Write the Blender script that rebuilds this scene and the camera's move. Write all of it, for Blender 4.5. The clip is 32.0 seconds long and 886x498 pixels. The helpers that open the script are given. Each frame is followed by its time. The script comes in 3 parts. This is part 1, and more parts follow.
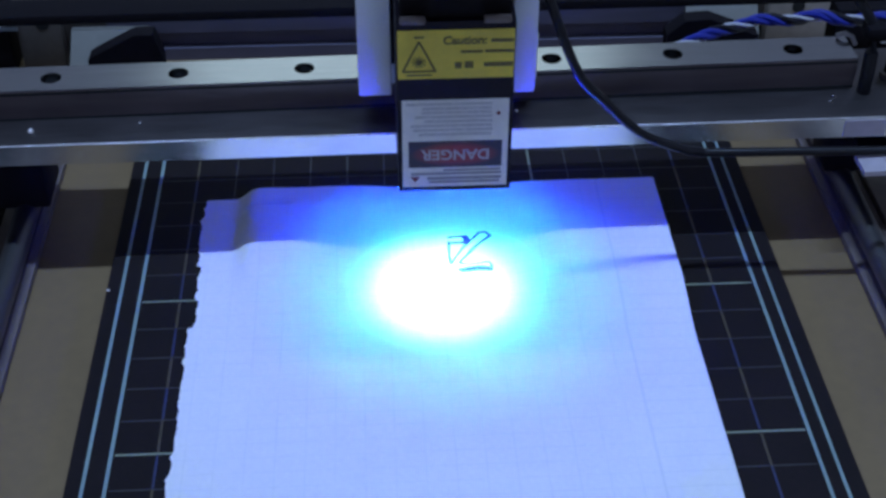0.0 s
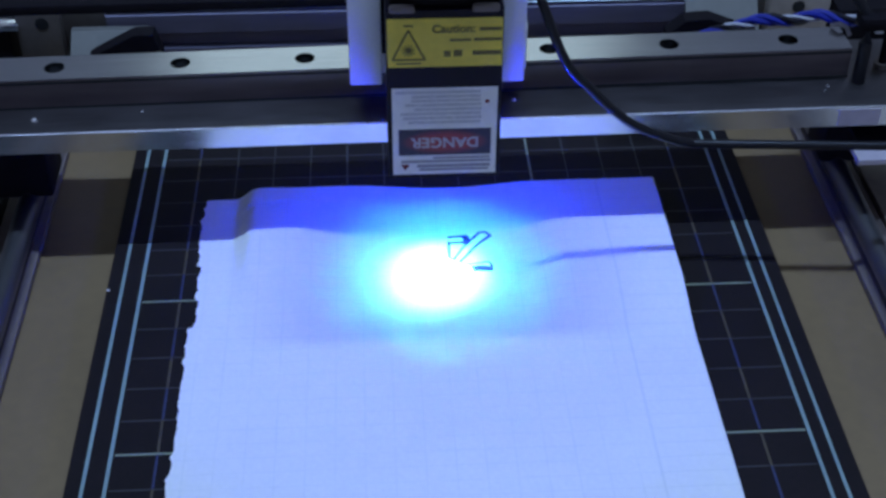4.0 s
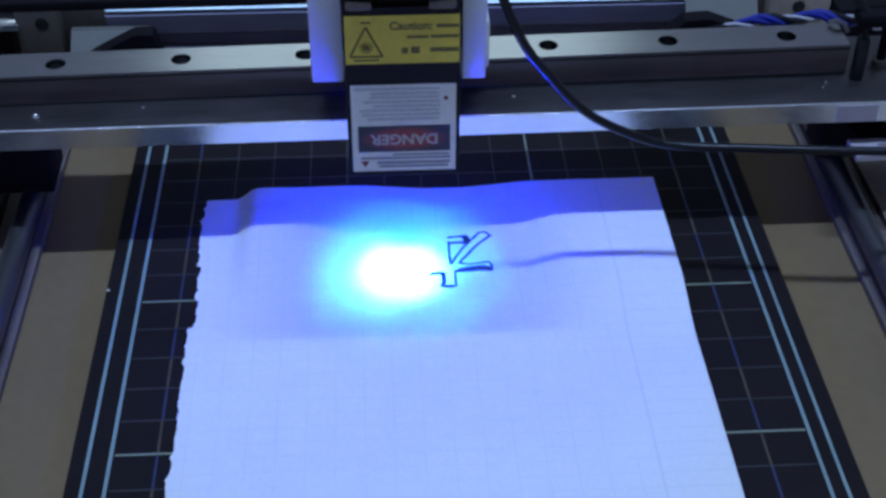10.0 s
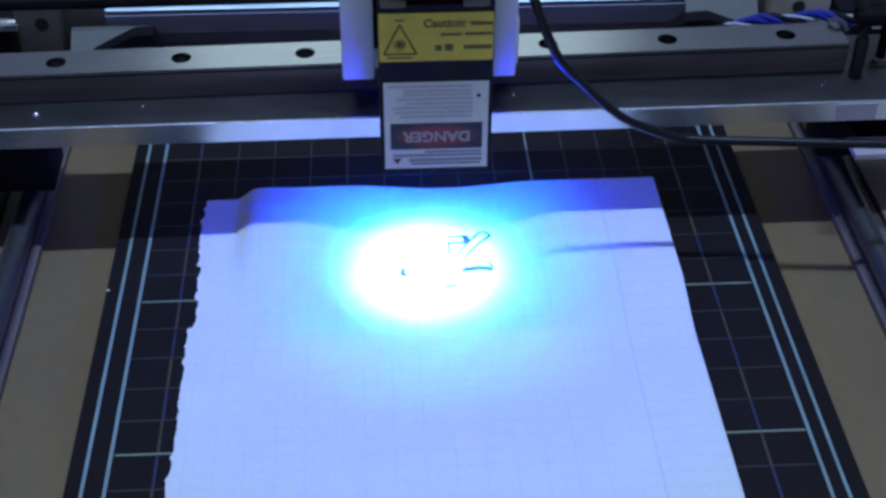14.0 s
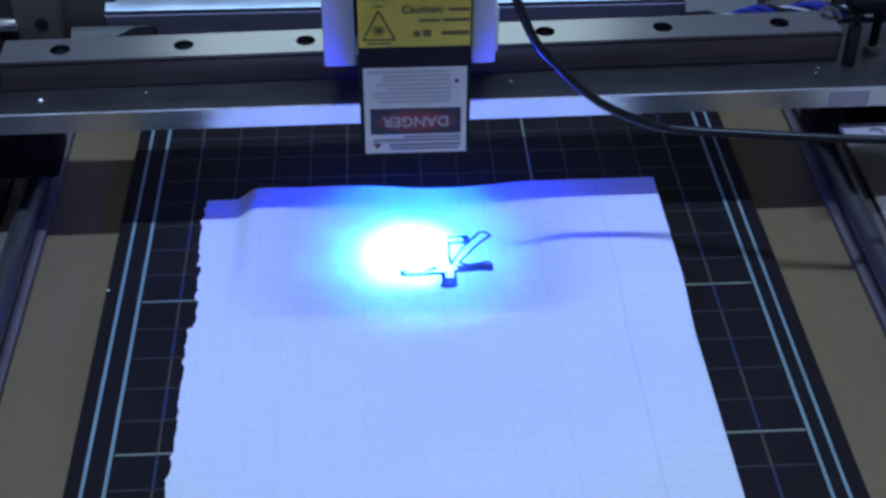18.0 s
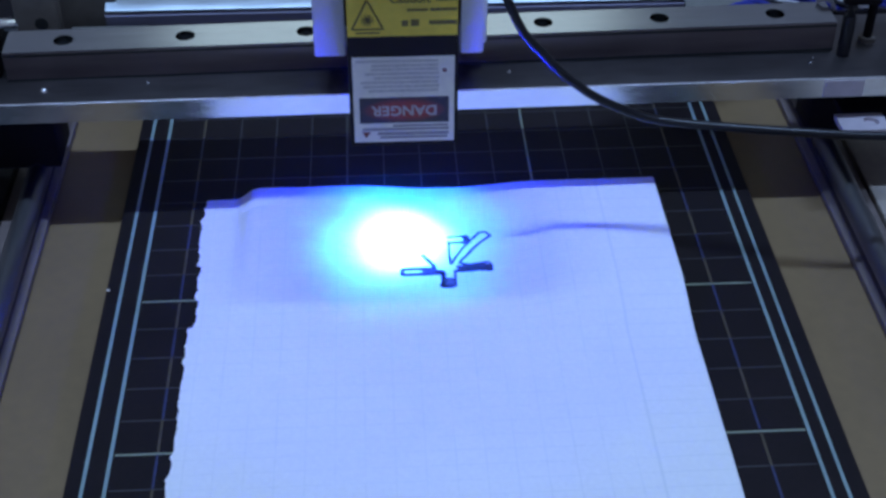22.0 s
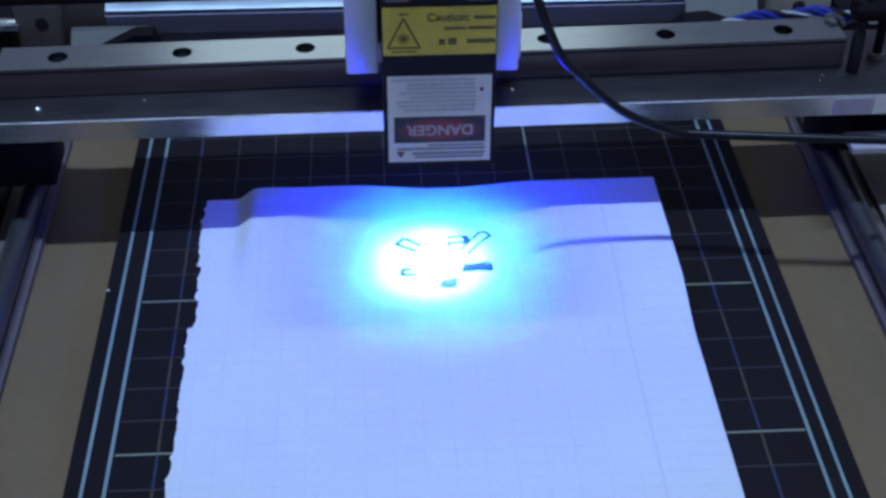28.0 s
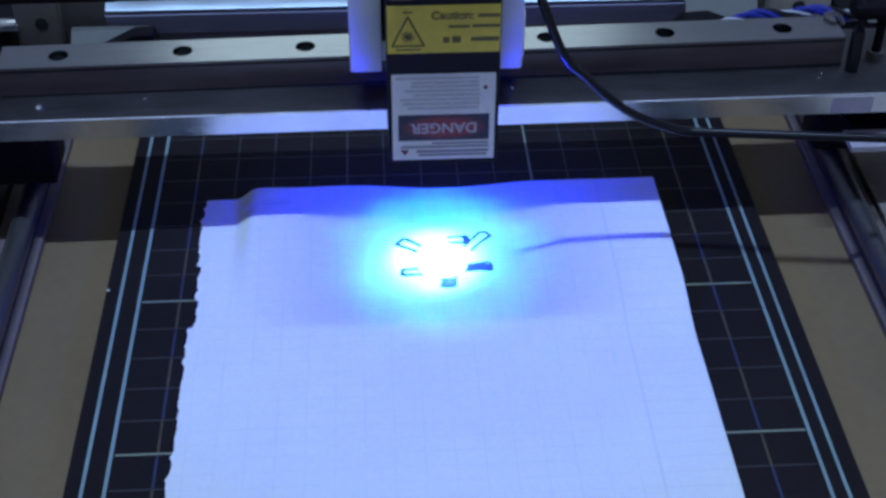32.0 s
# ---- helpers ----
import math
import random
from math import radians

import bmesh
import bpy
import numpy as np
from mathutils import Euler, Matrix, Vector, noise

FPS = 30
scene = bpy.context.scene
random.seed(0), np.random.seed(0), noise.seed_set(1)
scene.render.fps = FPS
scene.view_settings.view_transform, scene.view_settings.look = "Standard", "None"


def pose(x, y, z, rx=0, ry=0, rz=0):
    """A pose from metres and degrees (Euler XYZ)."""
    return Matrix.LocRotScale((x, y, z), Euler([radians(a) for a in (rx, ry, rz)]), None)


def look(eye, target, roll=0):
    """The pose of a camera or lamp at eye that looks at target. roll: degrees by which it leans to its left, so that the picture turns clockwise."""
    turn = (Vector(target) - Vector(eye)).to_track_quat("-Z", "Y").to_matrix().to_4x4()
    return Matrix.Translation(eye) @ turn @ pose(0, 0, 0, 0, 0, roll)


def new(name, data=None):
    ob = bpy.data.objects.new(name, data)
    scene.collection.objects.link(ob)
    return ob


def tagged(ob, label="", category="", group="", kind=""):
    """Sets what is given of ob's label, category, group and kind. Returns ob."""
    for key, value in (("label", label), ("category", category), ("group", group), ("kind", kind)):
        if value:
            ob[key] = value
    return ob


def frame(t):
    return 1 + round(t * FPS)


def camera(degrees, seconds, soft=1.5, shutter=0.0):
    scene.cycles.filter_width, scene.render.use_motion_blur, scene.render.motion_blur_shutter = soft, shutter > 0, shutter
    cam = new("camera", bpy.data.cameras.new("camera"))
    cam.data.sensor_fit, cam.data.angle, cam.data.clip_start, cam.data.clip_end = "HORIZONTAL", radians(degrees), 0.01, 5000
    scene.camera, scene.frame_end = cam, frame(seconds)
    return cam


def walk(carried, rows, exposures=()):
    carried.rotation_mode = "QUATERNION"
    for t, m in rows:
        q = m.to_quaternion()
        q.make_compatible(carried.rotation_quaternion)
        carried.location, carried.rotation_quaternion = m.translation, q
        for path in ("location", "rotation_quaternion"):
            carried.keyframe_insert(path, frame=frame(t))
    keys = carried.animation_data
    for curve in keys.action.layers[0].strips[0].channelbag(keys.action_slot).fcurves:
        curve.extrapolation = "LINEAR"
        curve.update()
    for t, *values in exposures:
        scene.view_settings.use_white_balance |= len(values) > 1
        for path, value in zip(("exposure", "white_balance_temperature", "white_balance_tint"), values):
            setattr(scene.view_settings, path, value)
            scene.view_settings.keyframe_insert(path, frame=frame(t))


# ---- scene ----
U = 0.01  # one centimetre of the plan, in metres

# ---- camera ----
EYE = Vector((0.05809, -0.20210, 0.21433))
AIM = EYE + Vector((0.04678, 0.78140, -0.62228))
cam = camera(36.15, 32.0, soft=3.0)
walk(cam, [(0.0, look(EYE, AIM, 0.36)), (32.0, look(EYE, AIM, 0.36))])

# ---- light ----
world = bpy.data.worlds.new("room_air")
scene.world = world
world.use_nodes = True
world.node_tree.nodes["Background"].inputs[0].default_value = (0.5, 0.55, 0.65, 1)
world.node_tree.nodes["Background"].inputs[1].default_value = 0.02

tube = bpy.data.lights.new("ceiling_tube", "AREA")
tube.shape, tube.size, tube.size_y = "RECTANGLE", 0.9, 0.035
tube.energy, tube.color = 23.6, (0.373, 0.580, 1.0)
tube_ob = new("ceiling_tube", tube)
tube_ob.matrix_world = look((0.08, -0.12, 1.62), (0.08, 0.07, 0.0))
scene.view_settings.exposure = 0.0


# ---- materials ----
def shader(name, base, rough=0.5, metal=0.0, grain=0.15, scale=400.0, bump=0.0, bump_scale=900.0,
           stain=0.0, stain_scale=30.0, spec=0.5, aniso=(1, 1, 1), rand=0.0):
    """A surface with grain, stains and fine relief, all in metres."""
    m = bpy.data.materials.new(name)
    m.use_nodes = True
    nt = m.node_tree
    b = nt.nodes["Principled BSDF"]
    tc = nt.nodes.new("ShaderNodeTexCoord")
    mp = nt.nodes.new("ShaderNodeMapping")
    mp.inputs["Scale"].default_value = aniso
    nt.links.new(tc.outputs["Object"], mp.inputs["Vector"])
    fine = nt.nodes.new("ShaderNodeTexNoise")
    fine.inputs["Scale"].default_value, fine.inputs["Detail"].default_value = scale, 6
    nt.links.new(mp.outputs["Vector"], fine.inputs["Vector"])
    big = nt.nodes.new("ShaderNodeTexNoise")
    big.inputs["Scale"].default_value, big.inputs["Detail"].default_value = stain_scale, 4
    nt.links.new(tc.outputs["Object"], big.inputs["Vector"])

    def ranged(out, amount):
        r = nt.nodes.new("ShaderNodeMapRange")
        r.inputs["From Min"].default_value, r.inputs["From Max"].default_value = 0.3, 0.7
        r.inputs["To Min"].default_value, r.inputs["To Max"].default_value = 1 - amount, 1 + amount
        nt.links.new(out, r.inputs["Value"])
        return r.outputs["Result"]

    mul = nt.nodes.new("ShaderNodeMath")
    mul.operation = "MULTIPLY"
    nt.links.new(ranged(fine.outputs["Fac"], grain), mul.inputs[0])
    nt.links.new(ranged(big.outputs["Fac"], stain), mul.inputs[1])
    last = mul.outputs[0]
    if rand:
        info = nt.nodes.new("ShaderNodeObjectInfo")
        r = nt.nodes.new("ShaderNodeMapRange")
        r.inputs["To Min"].default_value, r.inputs["To Max"].default_value = 1 - rand, 1 + rand
        nt.links.new(info.outputs["Random"], r.inputs["Value"])
        mul2 = nt.nodes.new("ShaderNodeMath")
        mul2.operation = "MULTIPLY"
        nt.links.new(last, mul2.inputs[0])
        nt.links.new(r.outputs["Result"], mul2.inputs[1])
        last = mul2.outputs[0]
    sc = nt.nodes.new("ShaderNodeVectorMath")
    sc.operation = "SCALE"
    sc.inputs[0].default_value = base
    nt.links.new(last, sc.inputs["Scale"])
    nt.links.new(sc.outputs["Vector"], b.inputs["Base Color"])
    b.inputs["Roughness"].default_value, b.inputs["Metallic"].default_value = rough, metal
    b.inputs["Specular IOR Level"].default_value = spec
    rr = nt.nodes.new("ShaderNodeMapRange")
    rr.inputs["To Min"].default_value, rr.inputs["To Max"].default_value = max(rough - 0.08, 0.03), min(rough + 0.1, 1)
    nt.links.new(fine.outputs["Fac"], rr.inputs["Value"])
    nt.links.new(rr.outputs["Result"], b.inputs["Roughness"])
    if bump:
        bn = nt.nodes.new("ShaderNodeTexNoise")
        bn.inputs["Scale"].default_value, bn.inputs["Detail"].default_value = bump_scale, 5
        nt.links.new(mp.outputs["Vector"], bn.inputs["Vector"])
        bp = nt.nodes.new("ShaderNodeBump")
        bp.inputs["Strength"].default_value, bp.inputs["Distance"].default_value = bump, 0.0002
        nt.links.new(bn.outputs["Fac"], bp.inputs["Height"])
        nt.links.new(bp.outputs["Normal"], b.inputs["Normal"])
    return m


def glow(name, colour, strength):
    m = bpy.data.materials.new(name)
    m.use_nodes = True
    b = m.node_tree.nodes["Principled BSDF"]
    b.inputs["Base Color"].default_value = (0.02, 0.02, 0.03, 1)
    b.inputs["Emission Color"].default_value = (*colour, 1)
    b.inputs["Emission Strength"].default_value = strength
    return m


def squared_paper():
    """White note paper with faint printed five-millimetre squares and fibre."""
    m = shader("squared_paper", (0.80, 0.80, 0.79), 0.75, grain=0.025, scale=900, bump=0.12, bump_scale=1500, stain=0.03, stain_scale=18)
    nt = m.node_tree
    b = nt.nodes["Principled BSDF"]
    base = b.inputs["Base Color"].links[0].from_socket
    tc = nt.nodes.new("ShaderNodeTexCoord")
    sep = nt.nodes.new("ShaderNodeSeparateXYZ")
    nt.links.new(tc.outputs["Object"], sep.inputs[0])

    def line(axis, period, half, shift):
        add = nt.nodes.new("ShaderNodeMath")
        add.operation = "ADD"
        add.inputs[1].default_value = shift
        nt.links.new(sep.outputs[axis], add.inputs[0])
        pp = nt.nodes.new("ShaderNodeMath")
        pp.operation = "PINGPONG"
        pp.inputs[1].default_value = period / 2
        nt.links.new(add.outputs[0], pp.inputs[0])
        lt = nt.nodes.new("ShaderNodeMath")
        lt.operation = "LESS_THAN"
        lt.inputs[1].default_value = half
        nt.links.new(pp.outputs[0], lt.inputs[0])
        return lt.outputs[0]

    def most(a, c):
        mx = nt.nodes.new("ShaderNodeMath")
        mx.operation = "MAXIMUM"
        nt.links.new(a, mx.inputs[0])
        nt.links.new(c, mx.inputs[1])
        return mx.outputs[0]

    def node(op, a, b_value):
        n = nt.nodes.new("ShaderNodeMath")
        n.operation = op
        nt.links.new(a, n.inputs[0])
        if isinstance(b_value, float):
            n.inputs[1].default_value = b_value
        else:
            nt.links.new(b_value, n.inputs[1])
        return n

    rule = node("COMPARE", sep.outputs["X"], 0.0430)
    rule.inputs[2].default_value = 0.00032
    margin = node("GREATER_THAN", sep.outputs["X"], 0.0430).outputs[0]
    inner = node("LESS_THAN", sep.outputs["X"], 0.0430).outputs[0]
    upright = node("MULTIPLY", line("X", 0.0064, 0.00014, 0.0), inner).outputs[0]
    level = line("Y", 0.0042, 0.00012, 0.0012)
    squares = most(upright, level)
    strong = most(node("MULTIPLY", rule.outputs[0], 0.17).outputs[0], node("MULTIPLY", node("MULTIPLY", level, margin).outputs[0], 0.15).outputs[0])
    patch = nt.nodes.new("ShaderNodeTexNoise")
    patch.inputs["Scale"].default_value = 60
    nt.links.new(tc.outputs["Object"], patch.inputs["Vector"])
    fade = nt.nodes.new("ShaderNodeMapRange")
    fade.inputs["From Min"].default_value, fade.inputs["From Max"].default_value = 0.35, 0.65
    fade.inputs["To Min"].default_value, fade.inputs["To Max"].default_value = 0.03, 0.16
    nt.links.new(patch.outputs["Fac"], fade.inputs["Value"])
    amt = nt.nodes.new("ShaderNodeMath")
    amt.operation = "MULTIPLY"
    nt.links.new(squares, amt.inputs[0])
    nt.links.new(fade.outputs["Result"], amt.inputs[1])
    amt = node("MAXIMUM", amt.outputs[0], strong)
    mix = nt.nodes.new("ShaderNodeMix")
    mix.data_type = "RGBA"
    nt.links.new(amt.outputs[0], mix.inputs["Factor"])
    nt.links.new(base, mix.inputs["A"])
    mix.inputs["B"].default_value = (0.33, 0.42, 0.46, 1)
    nt.links.new(mix.outputs["Result"], b.inputs["Base Color"])
    return m


M_TABLE = shader("beige_board", (0.188, 0.121, 0.056), 0.6, grain=0.06, scale=300, bump=0.15, stain=0.10, stain_scale=22)
M_WALL = shader("light_room_shell", (0.84, 0.78, 0.77), 0.8, grain=0.03, scale=60, stain=0.05, stain_scale=2)
M_WALLGREY = shader("dim_room_shell", (0.62, 0.57, 0.56), 0.8, grain=0.03, scale=60, stain=0.05, stain_scale=2)
M_DARKWALL = shader("floor_boards", (0.34, 0.25, 0.18), 0.7, grain=0.1, scale=60, stain=0.1, stain_scale=3)
M_MAT = shader("black_mat", (0.0108, 0.0070, 0.0078), 0.7, spec=0.2, grain=0.25, scale=700, bump=0.35, bump_scale=1800, stain=0.2, stain_scale=40)
M_BOARD = shader("dark_board", (0.02, 0.02, 0.022), 0.7, grain=0.2, stain=0.2)
M_BORDER = shader("border_ink", (0.23, 0.32, 0.30), 0.6, grain=0.08, scale=1200, stain=0.12, stain_scale=60)
M_MAJOR = shader("major_ink", (0.23, 0.26, 0.18), 0.6, grain=0.1, scale=1200, stain=0.15, stain_scale=60)
M_MINOR = shader("minor_ink", (0.036, 0.035, 0.035), 0.6, grain=0.2, scale=900, stain=0.35, stain_scale=90)
M_ORANGE = shader("ochre_ink", (0.075, 0.056, 0.030), 0.6, grain=0.2, stain=0.3, stain_scale=90)
M_BLUEINK = shader("blue_ink", (0.022, 0.028, 0.075), 0.6, grain=0.2, stain=0.3, stain_scale=90)
M_PAPER = squared_paper()
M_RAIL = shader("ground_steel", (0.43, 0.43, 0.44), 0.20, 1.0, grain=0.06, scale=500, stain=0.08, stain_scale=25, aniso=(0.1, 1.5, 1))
M_RAILSIDE = shader("shaded_steel", (0.20, 0.165, 0.175), 0.40, 1.0, grain=0.12, scale=500, stain=0.15, stain_scale=30, aniso=(0.1, 1.5, 1))
M_BEAM = shader("brushed_profile", (0.17, 0.155, 0.21), 0.5, 0.4, grain=0.1, scale=500, stain=0.12, stain_scale=30, aniso=(0.1, 1.5, 1))
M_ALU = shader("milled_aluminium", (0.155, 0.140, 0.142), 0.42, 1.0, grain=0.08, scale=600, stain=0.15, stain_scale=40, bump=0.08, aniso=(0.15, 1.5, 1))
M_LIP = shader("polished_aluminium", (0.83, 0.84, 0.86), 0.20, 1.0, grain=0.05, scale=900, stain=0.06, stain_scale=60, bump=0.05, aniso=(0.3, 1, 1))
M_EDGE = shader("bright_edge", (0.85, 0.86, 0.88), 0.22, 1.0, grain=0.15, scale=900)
M_STRIP = shader("lit_top_strip", (0.54, 0.61, 0.64), 0.36, 1.0, grain=0.06, scale=700, stain=0.06, stain_scale=40, aniso=(0.1, 1, 1))
M_DIM = shader("dull_grey", (0.155, 0.118, 0.105), 0.6, grain=0.1, stain=0.15)
M_OCHREINK = shader("brown_ink", (0.16, 0.115, 0.025), 0.5, grain=0.2, scale=2500)
M_STUD = shader("polished_stud", (0.9, 0.9, 0.92), 0.16, 1.0, grain=0.05)
M_CHROME = shader("chromed_rod", (0.235, 0.225, 0.225), 0.42, 1.0, grain=0.05, scale=300, aniso=(1, 0.1, 1))
M_GREY = shader("grey_casting", (0.13, 0.108, 0.092), 0.5, 0.2, grain=0.1, stain=0.12)
M_PALE = shader("pale_plate", (0.19, 0.18, 0.155), 0.5, 0.3, grain=0.06, stain=0.1)
M_WEB = shader("brown_web", (0.050, 0.036, 0.032), 0.6, grain=0.1, stain=0.15)
M_TAB = shader("pale_tab", (0.46, 0.40, 0.43), 0.5, 0.1, grain=0.06, stain=0.12)
M_BROWN = shader("brown_plate", (0.36, 0.30, 0.25), 0.55, grain=0.1, stain=0.1)
M_BLACK = shader("black_plastic", (0.009, 0.007, 0.009), 0.65, spec=0.09, grain=0.15, bump=0.1)
M_ANOD = shader("black_anodised", (0.010, 0.006, 0.013), 0.55, 0.0, spec=0.2, grain=0.15, bump=0.12, stain=0.1)
M_RUBBER = shader("black_cable", (0.008, 0.007, 0.010), 0.30, spec=0.35, grain=0.1)
M_HOLE = shader("hole_shade", (0.01, 0.01, 0.01), 0.6, grain=0.1)
M_WHITEP = shader("white_plastic", (0.88, 0.86, 0.88), 0.55, grain=0.03, scale=1500, bump=0.1, stain=0.04)
M_LABEL = shader("label_paper", (0.80, 0.75, 0.74), 0.5, grain=0.05, stain=0.08, stain_scale=80)
M_YELLOW = shader("yellow_label", (0.78, 0.58, 0.06), 0.45, grain=0.06, stain=0.12, stain_scale=80)
M_NAVY = shader("navy_ink", (0.030, 0.020, 0.045), 0.5, grain=0.1)
M_RED = shader("red_band", (0.17, 0.018, 0.028), 0.45, grain=0.08, stain=0.1)


def oval_print():
    """Dull red ink that runs out into the navy band."""
    m = shader("oval_ink", (0.34, 0.03, 0.045), 0.45, grain=0.08, stain=0.1)
    nt = m.node_tree
    b = nt.nodes["Principled BSDF"]
    base = b.inputs["Base Color"].links[0].from_socket
    tc = nt.nodes.new("ShaderNodeTexCoord")
    off = nt.nodes.new("ShaderNodeVectorMath")
    off.operation = "SUBTRACT"
    off.inputs[1].default_value = (0.5, 0.5, 0.5)
    nt.links.new(tc.outputs["Generated"], off.inputs[0])
    flat = nt.nodes.new("ShaderNodeVectorMath")
    flat.operation = "MULTIPLY"
    flat.inputs[1].default_value = (1, 0, 1)
    nt.links.new(off.outputs["Vector"], flat.inputs[0])
    size = nt.nodes.new("ShaderNodeVectorMath")
    size.operation = "LENGTH"
    nt.links.new(flat.outputs["Vector"], size.inputs[0])
    r = nt.nodes.new("ShaderNodeMapRange")
    r.inputs["From Min"].default_value, r.inputs["From Max"].default_value = 0.28, 0.5
    nt.links.new(size.outputs["Value"], r.inputs["Value"])
    mix = nt.nodes.new("ShaderNodeMix")
    mix.data_type = "RGBA"
    nt.links.new(r.outputs["Result"], mix.inputs["Factor"])
    nt.links.new(base, mix.inputs["A"])
    mix.inputs["B"].default_value = (0.030, 0.020, 0.045, 1)
    nt.links.new(mix.outputs["Result"], b.inputs["Base Color"])
    return m


M_OVAL = oval_print()
M_FAINT = shader("faint_ink", (0.56, 0.52, 0.53), 0.5, grain=0.2, scale=2500)
M_GREYINK = shader("grey_ink", (0.30, 0.27, 0.30), 0.5, grain=0.2, scale=2500)
M_WHITEINK = shader("white_ink", (0.46, 0.40, 0.42), 0.5, grain=0.05)
M_CHAR = shader("charred_paper", (0.040, 0.032, 0.042), 0.85, grain=0.35, scale=3000, bump=0.4, rand=0.3)
M_SCORCH = shader("scorched_paper", (0.085, 0.055, 0.065), 0.85, grain=0.3, scale=3000, rand=0.3)
M_WIREBLUE = shader("blue_wire", (0.015, 0.025, 0.26), 0.35, grain=0.05)
M_WIREWHITE = shader("white_wire", (0.52, 0.50, 0.54), 0.4, grain=0.05)
M_LENS = glow("laser_lens", (0.0175, 0.060, 1.0), 98000.0)
M_HALO = glow("wide_spill", (0.001, 0.025, 1.0), 560.0)
M_GLOW = glow("haze_glow", (0.018, 0.22, 1.0), 6500.0)
M_GLARE = glow("glare_glow", (0.008, 0.016, 1.0), 175.0)
M_LEFTSPILL = glow("spill_emitter", (0.010, 0.080, 1.0), 30000.0)
M_BACKSPILL = glow("back_spill", (0.008, 0.085, 1.0), 10500.0)
M_PANE = glow("pane_glow", (0.66, 0.88, 1.0), 1.35)


# ---- builders (centimetres) ----
def box(bm, x0, x1, y0, y1, z0, z1, bevel=0.0, seg=2):
    r = bmesh.ops.create_cube(bm, size=1.0)
    for v in r["verts"]:
        v.co = Vector((x0 + (v.co.x + 0.5) * (x1 - x0), y0 + (v.co.y + 0.5) * (y1 - y0), z0 + (v.co.z + 0.5) * (z1 - z0)))
    if bevel:
        es = list({e for v in r["verts"] for e in v.link_edges})
        bmesh.ops.bevel(bm, geom=es, offset=bevel, segments=seg, profile=0.5, affect="EDGES")
    return bm


def cyl(bm, p, q, r, seg=20, r2=None):
    p, q = Vector(p), Vector(q)
    d = q - p
    m = Matrix.Translation((p + q) / 2) @ d.to_track_quat("Z", "Y").to_matrix().to_4x4()
    bmesh.ops.create_cone(bm, cap_ends=True, segments=seg, radius1=r, radius2=r if r2 is None else r2, depth=d.length, matrix=m)
    return bm


def prism(bm, poly, y0, y1, axis="y"):
    """A polygon in the xz plane, carried from y0 to y1 (or in xy, carried in z)."""
    def at(a, b, c):
        return Vector((a, c, b)) if axis == "y" else Vector((a, b, c))
    lo = [bm.verts.new(at(a, b, y0)) for a, b in poly]
    hi = [bm.verts.new(at(a, b, y1)) for a, b in poly]
    n = len(poly)
    bm.faces.new(lo)
    bm.faces.new(hi[::-1])
    for i in range(n):
        bm.faces.new((lo[i], hi[i], hi[(i + 1) % n], lo[(i + 1) % n]))
    return bm


def sweep(bm, pts, r, seg=10):
    """A round rod through points."""
    pts = [Vector(p) for p in pts]
    rings = []
    for i, p in enumerate(pts):
        d = (pts[min(i + 1, len(pts) - 1)] - pts[max(i - 1, 0)]).normalized()
        side = d.cross(Vector((0.13, 0.31, 1))).normalized()
        up = side.cross(d)
        rings.append([bm.verts.new(p + side * r * math.cos(a) + up * r * math.sin(a)) for a in (2 * math.pi * k / seg for k in range(seg))])
    for a, b in zip(rings, rings[1:]):
        for k in range(seg):
            bm.faces.new((a[k], a[(k + 1) % seg], b[(k + 1) % seg], b[k]))
    bm.faces.new(rings[0][::-1])
    bm.faces.new(rings[-1])
    return bm


def finish(name, bm, material, turn=True):
    if turn:
        bmesh.ops.recalc_face_normals(bm, faces=bm.faces)
    bmesh.ops.scale(bm, vec=(U, U, U), verts=bm.verts)
    me = bpy.data.meshes.new(name)
    bm.to_mesh(me)
    bm.free()
    me.materials.append(material)
    if turn:
        me.shade_smooth()
        me.set_sharp_from_angle(angle=radians(35))
    return me


def part(name, bm, material, parent, label="", turn=True):
    ob = new(name, finish(name, bm, material, turn))
    ob.parent = parent
    return tagged(ob, label)


def solid(name, bm, material, label, category, at=(0, 0, 0), kind="", group=""):
    """A thing or piece of the setting made of one mesh."""
    ob = new(name, finish(name, bm, material))
    ob.location = Vector(at) * U
    return tagged(ob, label, category, group, kind)


def empty(name, at, label, category, group="", kind="", rz=0.0):
    ob = new(name)
    ob.empty_display_size = 0.01
    ob.matrix_world = pose(*(Vector(at) * U), 0, 0, rz)
    return tagged(ob, label, category, group, kind)


def B():
    return bmesh.new()


def letters(text, size, bold=0.0):
    """A flat mesh of words in the built-in font; its size in centimetres."""
    cu = bpy.data.curves.new("words", "FONT")
    cu.body, cu.size, cu.align_x, cu.align_y, cu.extrude = text, size * U, "CENTER", "CENTER", 0.00002
    cu.offset = bold * size * U
    tmp = new("words", cu)
    dg = bpy.context.evaluated_depsgraph_get()
    me = bpy.data.meshes.new_from_object(tmp.evaluated_get(dg))
    bpy.data.objects.remove(tmp)
    return me


